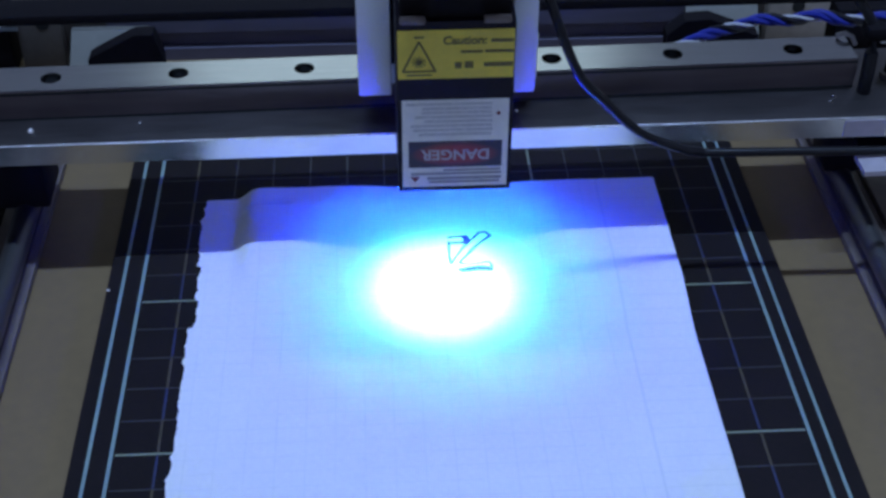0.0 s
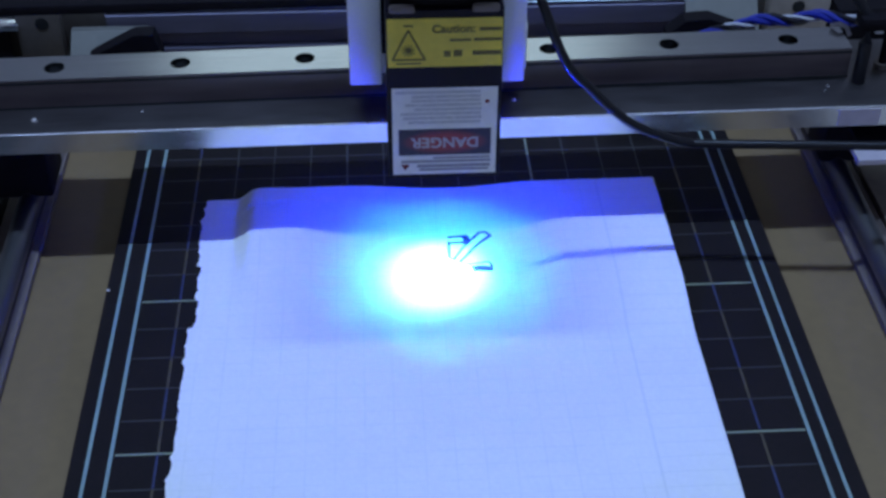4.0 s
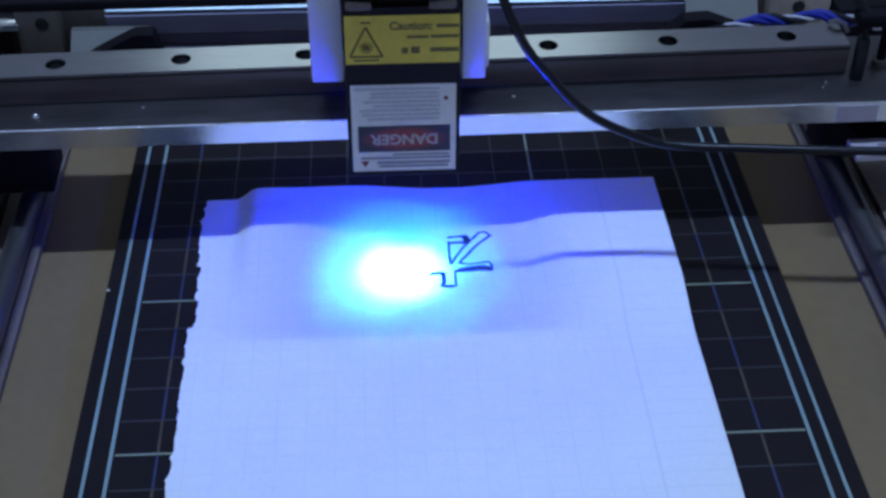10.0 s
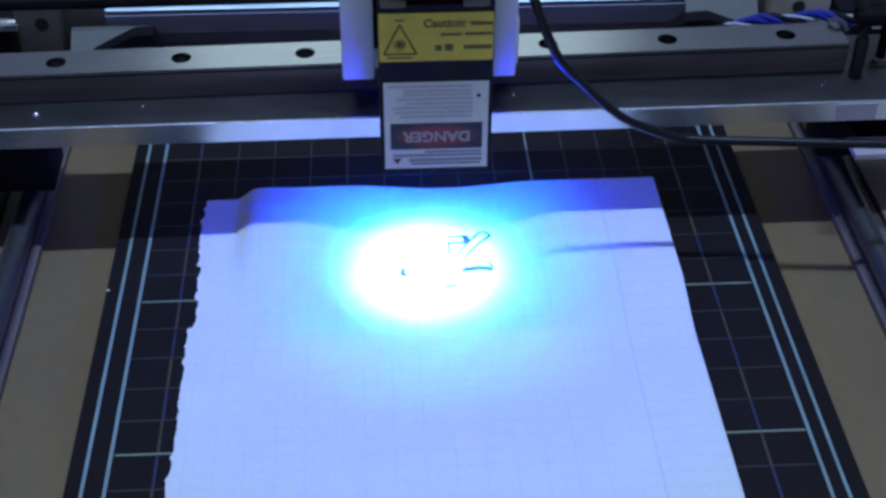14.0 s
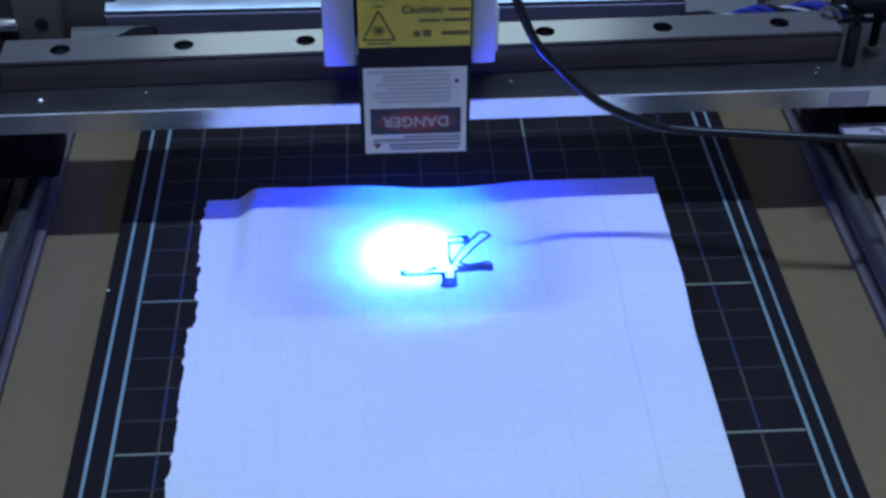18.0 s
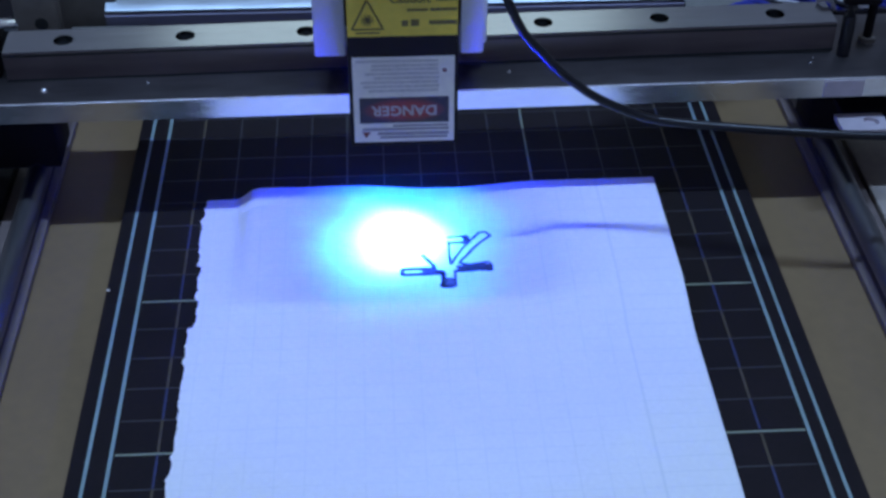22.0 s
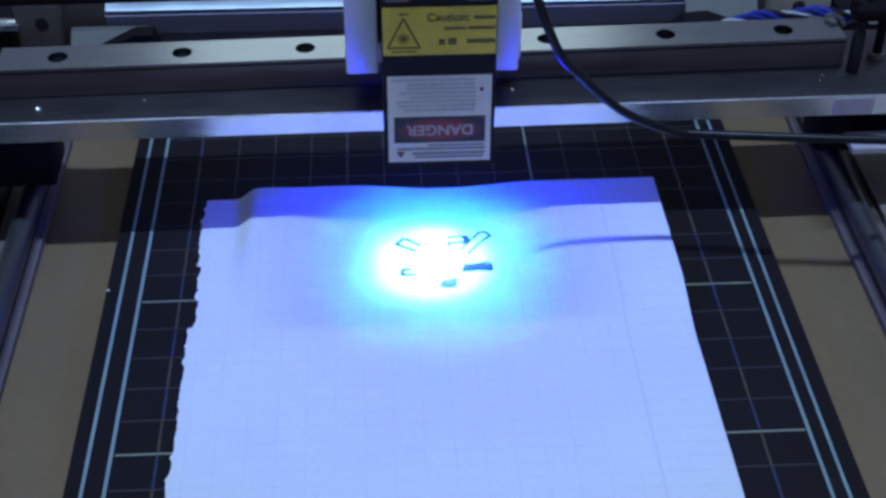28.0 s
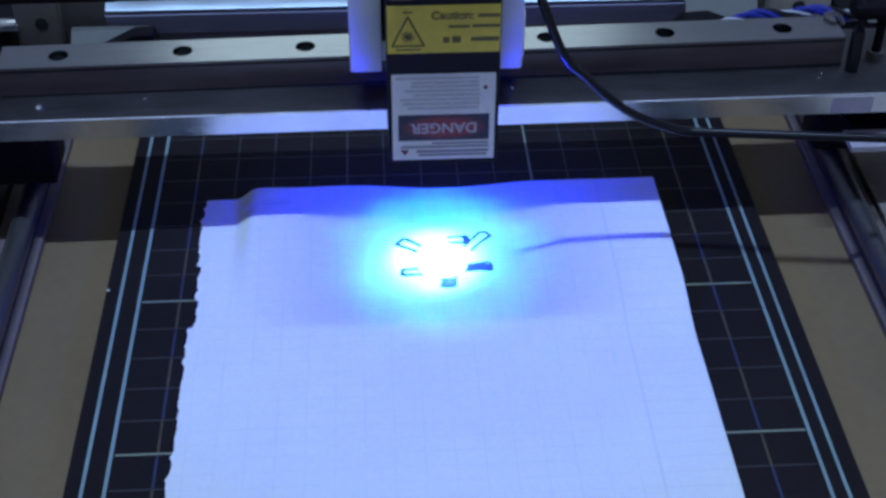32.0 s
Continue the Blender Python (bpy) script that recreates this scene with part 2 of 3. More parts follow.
def holed_bar(bm, x0, x1, y0, y1, z0, z1, holes, r, depth):
    """A bar along x with round counterbored holes in its upper face."""
    h, yc = (y1 - y0) / 2, (y0 + y1) / 2
    cuts = [x0]
    n = 24

    def quad(a, b):
        vs = [bm.verts.new((a, y0, z1)), bm.verts.new((b, y0, z1)), bm.verts.new((b, y1, z1)), bm.verts.new((a, y1, z1))]
        bm.faces.new(vs)

    for xc in holes:
        quad(cuts[-1], xc - h)
        cuts.append(xc + h)
        ring, outer, low = [], [], []
        for k in range(n):
            a = 2 * math.pi * k / n
            c, s = math.cos(a), math.sin(a)
            f = h / max(abs(c), abs(s))
            ring.append(bm.verts.new((xc + r * c, yc + r * s, z1)))
            outer.append(bm.verts.new((xc + f * c, yc + f * s, z1)))
            low.append(bm.verts.new((xc + r * c, yc + r * s, z1 - depth)))
        for k in range(n):
            j = (k + 1) % n
            bm.faces.new((outer[k], outer[j], ring[j], ring[k]))
            bm.faces.new((ring[k], ring[j], low[j], low[k]))
        bm.faces.new(low)
    quad(cuts[-1], x1)
    a = [bm.verts.new(p) for p in ((x0, y0, z1), (x1, y0, z1), (x1, y1, z1), (x0, y1, z1))]
    b = [bm.verts.new(p) for p in ((x0, y0, z0), (x1, y0, z0), (x1, y1, z0), (x0, y1, z0))]
    for k in range(4):
        j = (k + 1) % 4
        bm.faces.new((a[k], b[k], b[j], a[j]))
    bm.faces.new(b[::-1])
    bmesh.ops.remove_doubles(bm, verts=bm.verts, dist=0.0005)
    return bm


# ---- the course of the laser (seconds, centimetres) ----
TURNS = [(0.0, 7.50, 5.20), (1.4, 7.25, 5.21), (1.8, 7.31, 5.30), (3.9, 7.32, 5.68), (8.5, 6.41, 5.65), (9.0, 6.40, 5.71),
         (9.7, 6.40, 5.83), (10.0, 6.42, 5.85), (13.5, 7.13, 5.86), (14.0, 7.13, 5.92), (16.5, 6.89, 6.34), (18.0, 6.70, 6.54),
         (20.5, 6.29, 6.80), (22.1, 6.47, 7.02), (23.5, 6.69, 6.86), (25.5, 6.96, 6.59), (27.5, 7.19, 6.26), (29.0, 7.27, 6.00),
         (30.0, 7.32, 5.86), (32.0, 7.31, 6.25)]


def laser_at(t):
    for a, b in zip(TURNS, TURNS[1:]):
        if t <= b[0]:
            f = (t - a[0]) / (b[0] - a[0])
            return a[1] + f * (b[1] - a[1]), a[2] + f * (b[2] - a[2])
    return TURNS[-1][1:]


def burn_at(t):
    """Where the beam meets the paper."""
    x, y = laser_at(t)
    return 6.36 + (x - 6.40) * 1.11, 5.19 + (y - 5.20) * 1.075


TIMES = [0.25 * i for i in range(129)]
HALVES = [0.5 * i for i in range(65)]
LEVEL = -0.34  # the table under the mat

# ---- setting ----
solid("table_top", box(B(), -70, 85, -60, 75, LEVEL - 2.5, LEVEL, 0.2), M_TABLE, "plain beige board table top under the machine", "table top", kind="structure")
# Unseen room shell added for bounce light; wall tones set the fill.
solid("floor", box(B(), -150, 165, -150, 165, -77, -75), M_DARKWALL, "brown wooden floor of the workroom", "floor", kind="structure")
solid("ceiling", box(B(), -150, 165, -150, 165, 166, 170), M_WALL, "plain white ceiling of the workroom", "ceiling", kind="structure")
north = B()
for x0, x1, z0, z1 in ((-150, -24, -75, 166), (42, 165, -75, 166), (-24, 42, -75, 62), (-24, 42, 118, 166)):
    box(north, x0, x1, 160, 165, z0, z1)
solid("wall_north", north, M_WALLGREY, "unseen grey wall with an opening for the glowing pane", "wall", kind="structure")
# Unseen glowing pane added to put a bright reflection in the rail.
solid("glow_pane", box(B(), -24, 42, 163, 163.6, 62, 118), M_PANE, "unseen pale glowing pane added for the rail's reflection", "window", kind="structure")
solid("wall_south", box(B(), -150, 165, -150, -145, -75, 166), M_WALL, "unseen light wall added for bounce light", "wall", kind="structure")
solid("wall_west", box(B(), -150, -145, -145, 160, -75, 166), M_WALLGREY, "unseen grey wall added for dimmer bounce light", "wall", kind="structure")
solid("wall_east", box(B(), 160, 165, -145, 160, -75, 166), M_WALL, "unseen light wall added for bounce light", "wall", kind="structure")

def cutting_mat():
    mat = empty("cutting_mat", (7.5, 2.5, -0.3), "black cutting mat with white border and square grid lines", "cutting mat")
    ox, oy, oz = 7.5, 2.5, -0.3
    part("mat_sheet", box(B(), -0.88 - ox, 15.80 - ox, -11.8 - oy, 15.9 - oy, 0.0, 0.30, 0.05), M_MAT, mat)
    top = 0.30

    def stripe(name, x0, x1, y0, y1, m, label="", h=0.006):
        part(name, box(B(), x0 - ox, x1 - ox, y0 - oy, y1 - oy, top - 0.02, top + h), m, mat, label)

    for x, w in ((-0.50, 0.075), (-0.025, 0.078), (15.02, 0.075), (15.375, 0.070)):
        stripe("border_line", x - w / 2, x + w / 2, -10.8, 14.9, M_BORDER, "pale blue-white printed border line", 0.008)
    for y in range(-10, 15):
        major = y % 5 == 0 and y < 9
        w = 0.055 if major else 0.035
        stripe("major_line" if major else "minor_line", 0.056, 14.944, y - w / 2, y + w / 2, M_MAJOR if major else M_MINOR, "", 0.006)
    for x in range(1, 15):
        major = x % 5 == 0
        w = 0.055 if major else 0.035
        if x in (1, 14):
            x0 = x - 0.04
            for k in range(25):
                stripe("dash", x0 - 0.026, x0 + 0.026, k - 10 + 0.02, k - 9 - 0.02, (M_BLUEINK, M_ORANGE)[(k + x) % 2], "", 0.010)
        else:
            stripe("major_line" if major else "minor_line", x - w / 2, x + w / 2, -10.0, 14.8, M_MAJOR if x == 10 else M_MINOR, "", 0.004)  # the line at 5 is dimmed in colour, for the shade it is lost in
    return mat


cutting_mat()


def smooth(a, b, x):
    x = min(max((x - a) / (b - a), 0), 1)
    return x * x * (3 - 2 * x)


def sheet_lift(x, y):
    """The sheet stands off the mat along its upper and right parts, but for the torn corner, and lies flat under the laser."""
    top = 0.33 * smooth(2.05, 2.65, x) - 0.17 * smooth(5.0, 7.3, x) + 0.17 * smooth(7.8, 10.2, x)
    left, right = 1 - smooth(3.6, 5.2, x), smooth(9.2, 10.6, x)
    w = top * (left * smooth(4.0, 7.4, y) + (1 - left - right) * smooth(7.4, 8.5, y) + right * smooth(3.0, 5.2, y))
    crease = 8.33 + 0.10 * smooth(2.3, 2.8, x)  # a short pressed fold near the corner
    w -= 0.13 * math.exp(-((y - crease) / 0.075) ** 2) * smooth(2.25, 2.5, x) * (1 - smooth(3.4, 3.75, x))
    return w


def ripple(x, y):
    """Slight creases of the used sheet, none under the engraving."""
    calm = smooth(0.0, 1.2, max(abs(x - 7.2) - 1.8, abs(y - 6.1) - 1.9))
    return 0.004 * noise.noise((x * 0.6, y * 0.6, 3)) + calm * (0.020 * noise.noise((x * 0.35, y * 1.5, 7)) + 0.016 * noise.noise((x * 1.1 + 0.25 * y, y * 0.12, 11)))


def note_sheet():
    bm = B()
    nx, ny = 90, 300
    rnd = random.Random(4)
    torn = []
    v = 0.0
    for j in range(ny + 1):
        y = -8.8 + 18.25 * j / ny
        v = v * 0.82 + rnd.uniform(-0.022, 0.022)
        notch = 0.14 if 4.25 < y < 5.3 else (0.09 if 5.3 <= y < 6.6 else 0.0)
        scallop = 0.035 * abs(math.sin(y * 5.2))
        torn.append(1.23 + v + notch + scallop)
    rows = {}
    for lay, dz in ((0, 0.022), (1, 0.004)):
        for j in range(ny + 1):
            for i in range(nx + 1):
                f = i / nx
                x1 = 13.18
                x = torn[j] + (x1 - torn[j]) * f
                top = 9.05 + 0.02 * smooth(2.0, 3.0, x)
                y = -8.8 + (top + 8.8) * j / ny
                rows[lay, i, j] = bm.verts.new((x - 7.3, y - 0.3, dz + sheet_lift(x, y) + ripple(x, y)))
    for lay in (0, 1):
        for j in range(ny):
            for i in range(nx):
                q = [rows[lay, i, j], rows[lay, i + 1, j], rows[lay, i + 1, j + 1], rows[lay, i, j + 1]]
                bm.faces.new(q if lay == 0 else q[::-1])
    rim = [(i, 0) for i in range(nx)] + [(nx, j) for j in range(ny)] + [(i, ny) for i in range(nx, 0, -1)] + [(0, j) for j in range(ny, 0, -1)]
    for a, b in zip(rim, rim[1:] + rim[:1]):
        bm.faces.new((rows[0, a[0], a[1]], rows[1, a[0], a[1]], rows[1, b[0], b[1]], rows[0, b[0], b[1]]))
    return solid("note_sheet", bm, M_PAPER, "white squared note sheet torn along one side, on the mat", "paper", at=(7.3, 0.3, 0.008))


note_sheet()
crumb = B()
bmesh.ops.create_icosphere(crumb, subdivisions=2, radius=0.035, matrix=Matrix.Diagonal((1.3, 0.8, 0.6, 1)))
for v in crumb.verts:
    v.co *= 1 + 0.3 * noise.noise(v.co * 30)
solid("paper_crumb", crumb, M_LABEL, "tiny white crumb of paper on the mat's edge", "crumb", at=(-0.82, 5.47, 0.014))

# ---- the burnt figure on the sheet ----
FIG = (7.5, 6.2, 0.030)
figure = empty("burnt_figure", FIG, "dark burnt outline of a written character on the sheet", "engraving")


def scorch(a, b, w, name="burnt_line", material=M_CHAR, h=0.006, jitter=None):
    """One short burnt stroke from a to b, in the figure's space, with frayed ends."""
    a, b = Vector((a[0] - FIG[0], a[1] - FIG[1], 0)), Vector((b[0] - FIG[0], b[1] - FIG[1], 0))
    w *= 1.25
    mid, d = (a + b) / 2, b - a
    n = max(d.length, 0.02)
    bm = B()
    k = 5
    rnd = jitter or random.Random(int(1000 * (a.x + 3 * b.y)))
    up, dn = [], []
    for i in range(k + 1):
        f = -n / 2 - w * 0.35 + (n + w * 0.7) * i / k
        e = 0.55 if i in (0, k) else 1.0
        up.append((f, e * w / 2 * rnd.uniform(0.8, 1.2)))
        dn.append((f, -e * w / 2 * rnd.uniform(0.8, 1.2)))
    prism(bm, up + dn[::-1], -0.004, h, axis="z")
    ob = part(name, bm, material, figure)
    ob.matrix_basis = Matrix.Translation(mid * U) @ Matrix.Rotation(math.atan2(d.y, d.x), 4, "Z")
    return ob


def outline(points, w, material=M_CHAR, name="burnt_line"):
    for a, b in zip(points, points[1:]):
        scorch(a, b, w, name, material)


outline([(7.57, 7.13), (7.80, 7.16), (7.99, 7.17), (8.08, 6.97)], 0.06)
outline([(7.60, 6.90), (7.78, 6.91), (8.03, 6.90)], 0.075)
outline([(8.00, 7.15), (8.04, 7.02), (8.06, 6.93)], 0.14)
outline([(7.58, 6.95), (7.57, 6.70), (7.56, 6.40), (7.58, 6.05)], 0.06)
outline([(7.60, 6.05), (7.75, 6.38), (7.93, 6.70), (8.16, 7.02), (8.40, 7.31), (8.55, 7.31), (8.66, 7.16)], 0.055)
outline([(8.66, 7.16), (8.40, 6.92), (8.18, 6.64), (7.98, 6.36), (7.80, 6.10)], 0.06)
outline([(7.80, 6.08), (8.05, 6.02), (8.30, 6.06), (8.53, 6.10), (8.60, 5.98), (8.60, 5.77)], 0.045)
outline([(8.58, 5.80), (8.30, 5.82), (8.00, 5.79), (7.68, 5.77)], 0.10)
outline([(8.52, 5.87), (8.30, 5.89), (8.05, 5.86), (7.80, 5.82)], 0.12)
outline([(7.67, 5.77), (7.66, 5.48), (7.66, 5.20)], 0.06)

FRESH = []  # strokes that the laser burns while it passes: (object, seconds, resting pose)
for t0 in HALVES[:-1]:
    a, b = burn_at(t0), burn_at(t0 + 0.5)
    wide = 0.10 if t0 < 13.5 else 0.085
    ob = scorch(a, b, wide, "fresh_burnt_line")
    FRESH.append((ob, t0 + 0.5, ob.matrix_basis.copy()))

# the strokes' insides brown later, as the heat spreads
for a, b, wide, t0 in (((7.78, 5.93), (8.50, 5.96), 0.15, 16.0), ((7.52, 5.25), (7.52, 5.42), 0.24, 15.5), ((6.90, 5.775), (7.36, 5.765), 0.13, 19.0)):
    ob = scorch(a, b, wide, "browned_stroke", M_SCORCH, 0.003)
    FRESH.append((ob, t0, ob.matrix_basis.copy()))

# ---- rear frame of the machine ----
BACK = 17.0


def along_x(bm, prof, x0, x1):
    """A bar of the (y, z) profile from x0 to x1."""
    lo = [bm.verts.new((x0, a, b)) for a, b in prof]
    hi = [bm.verts.new((x1, a, b)) for a, b in prof]
    bm.faces.new(lo)
    bm.faces.new(hi[::-1])
    for i in range(len(prof)):
        j = (i + 1) % len(prof)
        bm.faces.new((lo[i], hi[i], hi[j], lo[j]))
    return bm


def rear_beam():
    beam = empty("rear_beam", (6.6, BACK, LEVEL), "silver aluminium profile bar across the back of machine", "beam")
    # profile with a slot along its front face
    prof = [(0.0, 0.0), (2.0, 0.0), (2.0, 1.68), (0.12, 1.68), (0.0, 1.56), (0.0, 0.96), (0.25, 0.96), (0.25, 0.41), (0.0, 0.41)]
    part("profile", along_x(B(), prof, -8.9, 8.9), M_BEAM, beam)
    # Bright strip stands for the beam's lit top, sloped towards the tube.
    strip = [(0.02, 1.69), (0.02, 1.74), (0.50, 2.00), (0.56, 2.00), (0.56, 1.69)]
    part("top_strip", along_x(B(), strip, -8.88, 8.88), M_STRIP, beam, "bright strip for the lit top, sloped to catch the tube")
    return beam


rear_beam()


def end_plate(x0, x1, name, hole_x, mat, label):
    plate = empty(name, ((x0 + x1) / 2, BACK - 0.3, LEVEL), label, "plate", group="frame end plates")
    c = (x0 + x1) / 2
    part("plate_body", box(B(), x0 - c, x1 - c, -0.3, 0.25, 0, 2.66, 0.06), mat, plate)
    part("bolt_hole", cyl(B(), (hole_x - c, -0.32, 1.71), (hole_x - c, -0.2, 1.71), 0.2), M_HOLE, plate, "dark round bolt hole")
    return plate


end_plate(-4.85, -3.55, "end_plate", -4.08, M_GREY, "grey cast end plate with a bolt hole")
end_plate(18.0, 19.9, "end_plate", 18.9, M_BROWN, "brownish end plate beside the wires")


def corner_bracket(x, pale, dark, label):
    br = empty("corner_bracket", (x, BACK - 0.2, LEVEL), label, "bracket", group="rear corner brackets")
    web = prism(B(), [(a - x, b - LEVEL) for a, b in pale], -0.12, 0.12)
    for v in web.verts:  # the web leans back, sloped to catch the tube's light
        v.co.y -= 0.9 * (1.36 - v.co.z)
    part("pale_web", web, M_PALE, br, "pale grey leaning web plate")
    dark = [(a - x, b - LEVEL) for a, b in dark]
    part("gusset", prism(B(), dark, -2.3, -1.75), M_BLACK, br, "black sloping gusset")
    return br


solid("rear_block", box(B(), -9.5, -5.1, BACK - 0.6, BACK + 1.6, LEVEL, 1.2, 0.1), M_BLACK, "black block at the rear frame corner", "block", group="rear blocks")
solid("rear_block", box(B(), 20.2, 25, BACK - 0.6, BACK + 1.6, LEVEL, 1.2, 0.1), M_BLACK, "black block at the rear frame corner", "block", group="rear blocks")
solid("rear_block", box(B(), -3.75, -1.95, BACK + 0.3, BACK + 2.2, LEVEL, 2.3, 0.1), M_GREY, "dull grey block behind the rear frame", "block", group="rear blocks")
solid("rear_block", box(B(), 15.75, 18.2, BACK + 0.3, BACK + 2.2, LEVEL, 2.3, 0.1), M_GREY, "dull grey block behind the rear frame", "block", group="rear blocks")
solid("clip_bar", box(B(), -7.0, -4.75, BACK - 0.75, BACK - 0.3, 1.2, 1.42, 0.06), M_EDGE, "short bright metal bar on the rear block", "bar")
corner_bracket(-1.9, [(-3.4, LEVEL), (-3.3, 0.97), (-1.0, 0.97), (-1.0, LEVEL)],
               [(-2.45, LEVEL), (-2.45, 1.18), (-2.3, 1.30), (-1.05, 1.95), (-0.5, 1.95), (-0.3, 1.2), (-0.3, LEVEL)], "black sloped corner bracket with pale grey web")
corner_bracket(16.4, [(15.5, LEVEL), (15.5, 1.5), (17.75, 1.5), (17.75, LEVEL)],
               [(14.5, LEVEL), (14.45, 1.55), (14.95, 2.0), (15.7, 2.05), (17.2, 1.45), (17.2, LEVEL)], "black sloped corner bracket with pale grey web")


# ---- side rails ----
def side_rail(x, s, inner, label):
    rail = empty("side_rail", (x, 2.0, LEVEL), label, "rail", group="side rails")
    lo, hi = min(-s * inner, s * 0.80), max(-s * inner, s * 0.80)
    part("foot", box(B(), lo, hi, -34, 11.9, 0, 0.20, 0.04), M_DIM, rail, "grey-brown metal foot strip")
    part("web", prism(B(), [(-0.20, 0.20), (0.20, 0.20), (0.14, 0.45), (-0.14, 0.45)], -34, 11.9), M_WEB, rail, "dark web under the rod")
    part("rod", cyl(B(), (0, -34, 0.66), (0, 11.9, 0.66), 0.30, 28), M_CHROME, rail, "bluish polished steel rod")
    return rail


side_rail(-3.24, -1, 0.42, "steel guide rod on a dark metal foot")
side_rail(18.24, 1, 0.42, "steel guide rod on a dark metal foot")

# boards outside the rods: left dark, right coloured lighter to reflect into the rail
solid("side_board", box(B(), -16, -4.1, -34, 16, LEVEL, LEVEL + 0.3, 0.05), M_BOARD, "dark flat board beside the guide rod", "board", group="side boards")
solid("side_board", box(B(), 19.1, 31, -34, 16, LEVEL, LEVEL + 0.3, 0.05), M_BROWN, "brown flat board, lightened to brighten the rail's reflection", "board", group="side boards")

# ---- the gantry: its space has x from the middle, y from the beam, z from the mat ----
GX = 7.5
gantry = empty("gantry", (GX, 5.20, 0), "aluminium gantry bar with a steel linear rail", "gantry", rz=0.75)


def G(name, bm, material, label="", turn=True):
    bmesh.ops.translate(bm, vec=(-GX, 0, 0), verts=bm.verts)
    if name.startswith("rail_") or name == "linear_rail":  # the rail sits a little askew on its plate
        bmesh.ops.transform(bm, matrix=pose(0, 0.08, 0, 0, -0.15, 0.6), verts=bm.verts)
    return part(name, bm, material, gantry, label, turn)


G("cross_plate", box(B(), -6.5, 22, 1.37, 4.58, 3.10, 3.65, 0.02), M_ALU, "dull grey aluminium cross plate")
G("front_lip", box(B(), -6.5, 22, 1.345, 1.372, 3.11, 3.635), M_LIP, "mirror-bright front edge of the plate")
G("lip_edge", cyl(B(), (-6.5, 1.37, 3.645), (22, 1.37, 3.645), 0.022, 8), M_EDGE, "bright edge line along the plate")
HOLES = [-1.80, 1.21, 4.22, 7.22, 10.23, 13.23, 16.24]
G("linear_rail", holed_bar(B(), -3.22, 17.72, 2.52, 3.60, 3.66, 4.47, HOLES, 0.245, 0.45), M_RAIL, "ground steel rail with counterbored holes", False)
# Same steel as the rail; the side's shade is in the colour.
G("rail_side", box(B(), -3.21, 17.71, 2.500, 2.519, 3.68, 4.455), M_RAILSIDE, "rail side, its shade put into a darker steel colour")
G("rail_groove", box(B(), -3.21, 17.71, 2.488, 2.518, 3.655, 3.72), M_HOLE, "dark joint under the rail")
# Dark strip stands for the shade line below the rail's top.
G("rail_groove", box(B(), -3.21, 17.71, 2.494, 2.510, 4.345, 4.405), M_HOLE, "dark strip for the shade under the rail's upper edge")
for xc in HOLES:
    G("rail_bolt", cyl(B(), (xc, 3.06, 4.03), (xc, 3.06, 4.12), 0.19, 16), M_HOLE, "dark sunk socket bolt")
for x, y in ((-2.27, 1.95), (9.23, 2.15), (16.95, 2.10), (17.08, 2.32)):
    dome = B()
    bmesh.ops.create_icosphere(dome, subdivisions=3, radius=0.10 if x < 5 else 0.06, matrix=pose(x, y, 3.655))
    G("plate_screw", dome, M_STUD if x < 12 else M_ALU, "small bright domed screw")
G("plate_screw", cyl(B(), (0.22, 2.25, 3.65), (0.22, 2.25, 3.67), 0.07, 12, 0.04), M_ALU)
# Polished bits added along the lip for its dotted sparkle.
sparkle_rnd = random.Random(9)
for k in range(10):
    x = sparkle_rnd.uniform(2.0, 7.0)
    G("edge_nick", box(B(), x, x + sparkle_rnd.uniform(0.05, 0.35), 1.340, 1.39, 3.64, 3.668, 0.008, 1), M_STUD, "polished bit added for a sparkle on the edge")
G("belt_bar", box(B(), -6.5, 22, 2.90, 3.75, 5.92, 6.18, 0.06), M_BLACK, "black bar running above the rail")
for x in (-4.9, 20.2):
    G("bar_post", box(B(), x - 0.5, x + 0.5, 2.85, 3.75, 3.65, 5.93, 0.05), M_BLACK, "black upright under the bar")
G("end_block", box(B(), -6.0, -3.42, 2.6, 3.9, 3.65, 4.40, 0.08), M_BLACK, "black block at the rail end")
G("carriage_block", box(B(), -5.6, -2.55, 3.2, 4.8, 0.50, 3.10, 0.08), M_BLACK, "black bearing block on the guide rod")
G("carriage_block", box(B(), 17.80, 20.4, 3.5, 4.8, 0.50, 3.10, 0.08), M_BLACK, "black bearing block on the guide rod")
G("tab_plate", holed_bar(B(), 17.66, 18.90, 0.83, 1.60, 2.28, 2.42, [18.50], 0.20, 0.12), M_TAB, "pale tab with a round hole", False)
G("tab_arm", box(B(), 17.9, 20.9, 1.61, 3.6, 2.28, 2.41, 0.02), M_BLACK, "black arm behind the tab")
G("loom", sweep(B(), [(17.90, 2.50, 3.66), (17.91, 2.52, 4.2), (17.93, 2.60, 4.7), (18.0, 2.75, 5.1), (18.05, 2.9, 5.3)], 0.17, 12), M_RUBBER, "black cable standing at the rail end")
G("loose_end", sweep(B(), [(18.0, 2.9, 5.25), (17.75, 3.0, 5.6), (17.45, 3.1, 6.0), (17.2, 3.3, 6.6), (17.0, 3.6, 7.4)], 0.13, 12), M_RUBBER, "black cable end leading upward")
# Pale patch puts a bright reflection into the lip's colour.
G("lip_pad", box(B(), 17.12, 18.15, 1.322, 1.343, 3.13, 3.60, 0.008, 1), M_TAB, "pale patch standing for a reflection in the front lip")
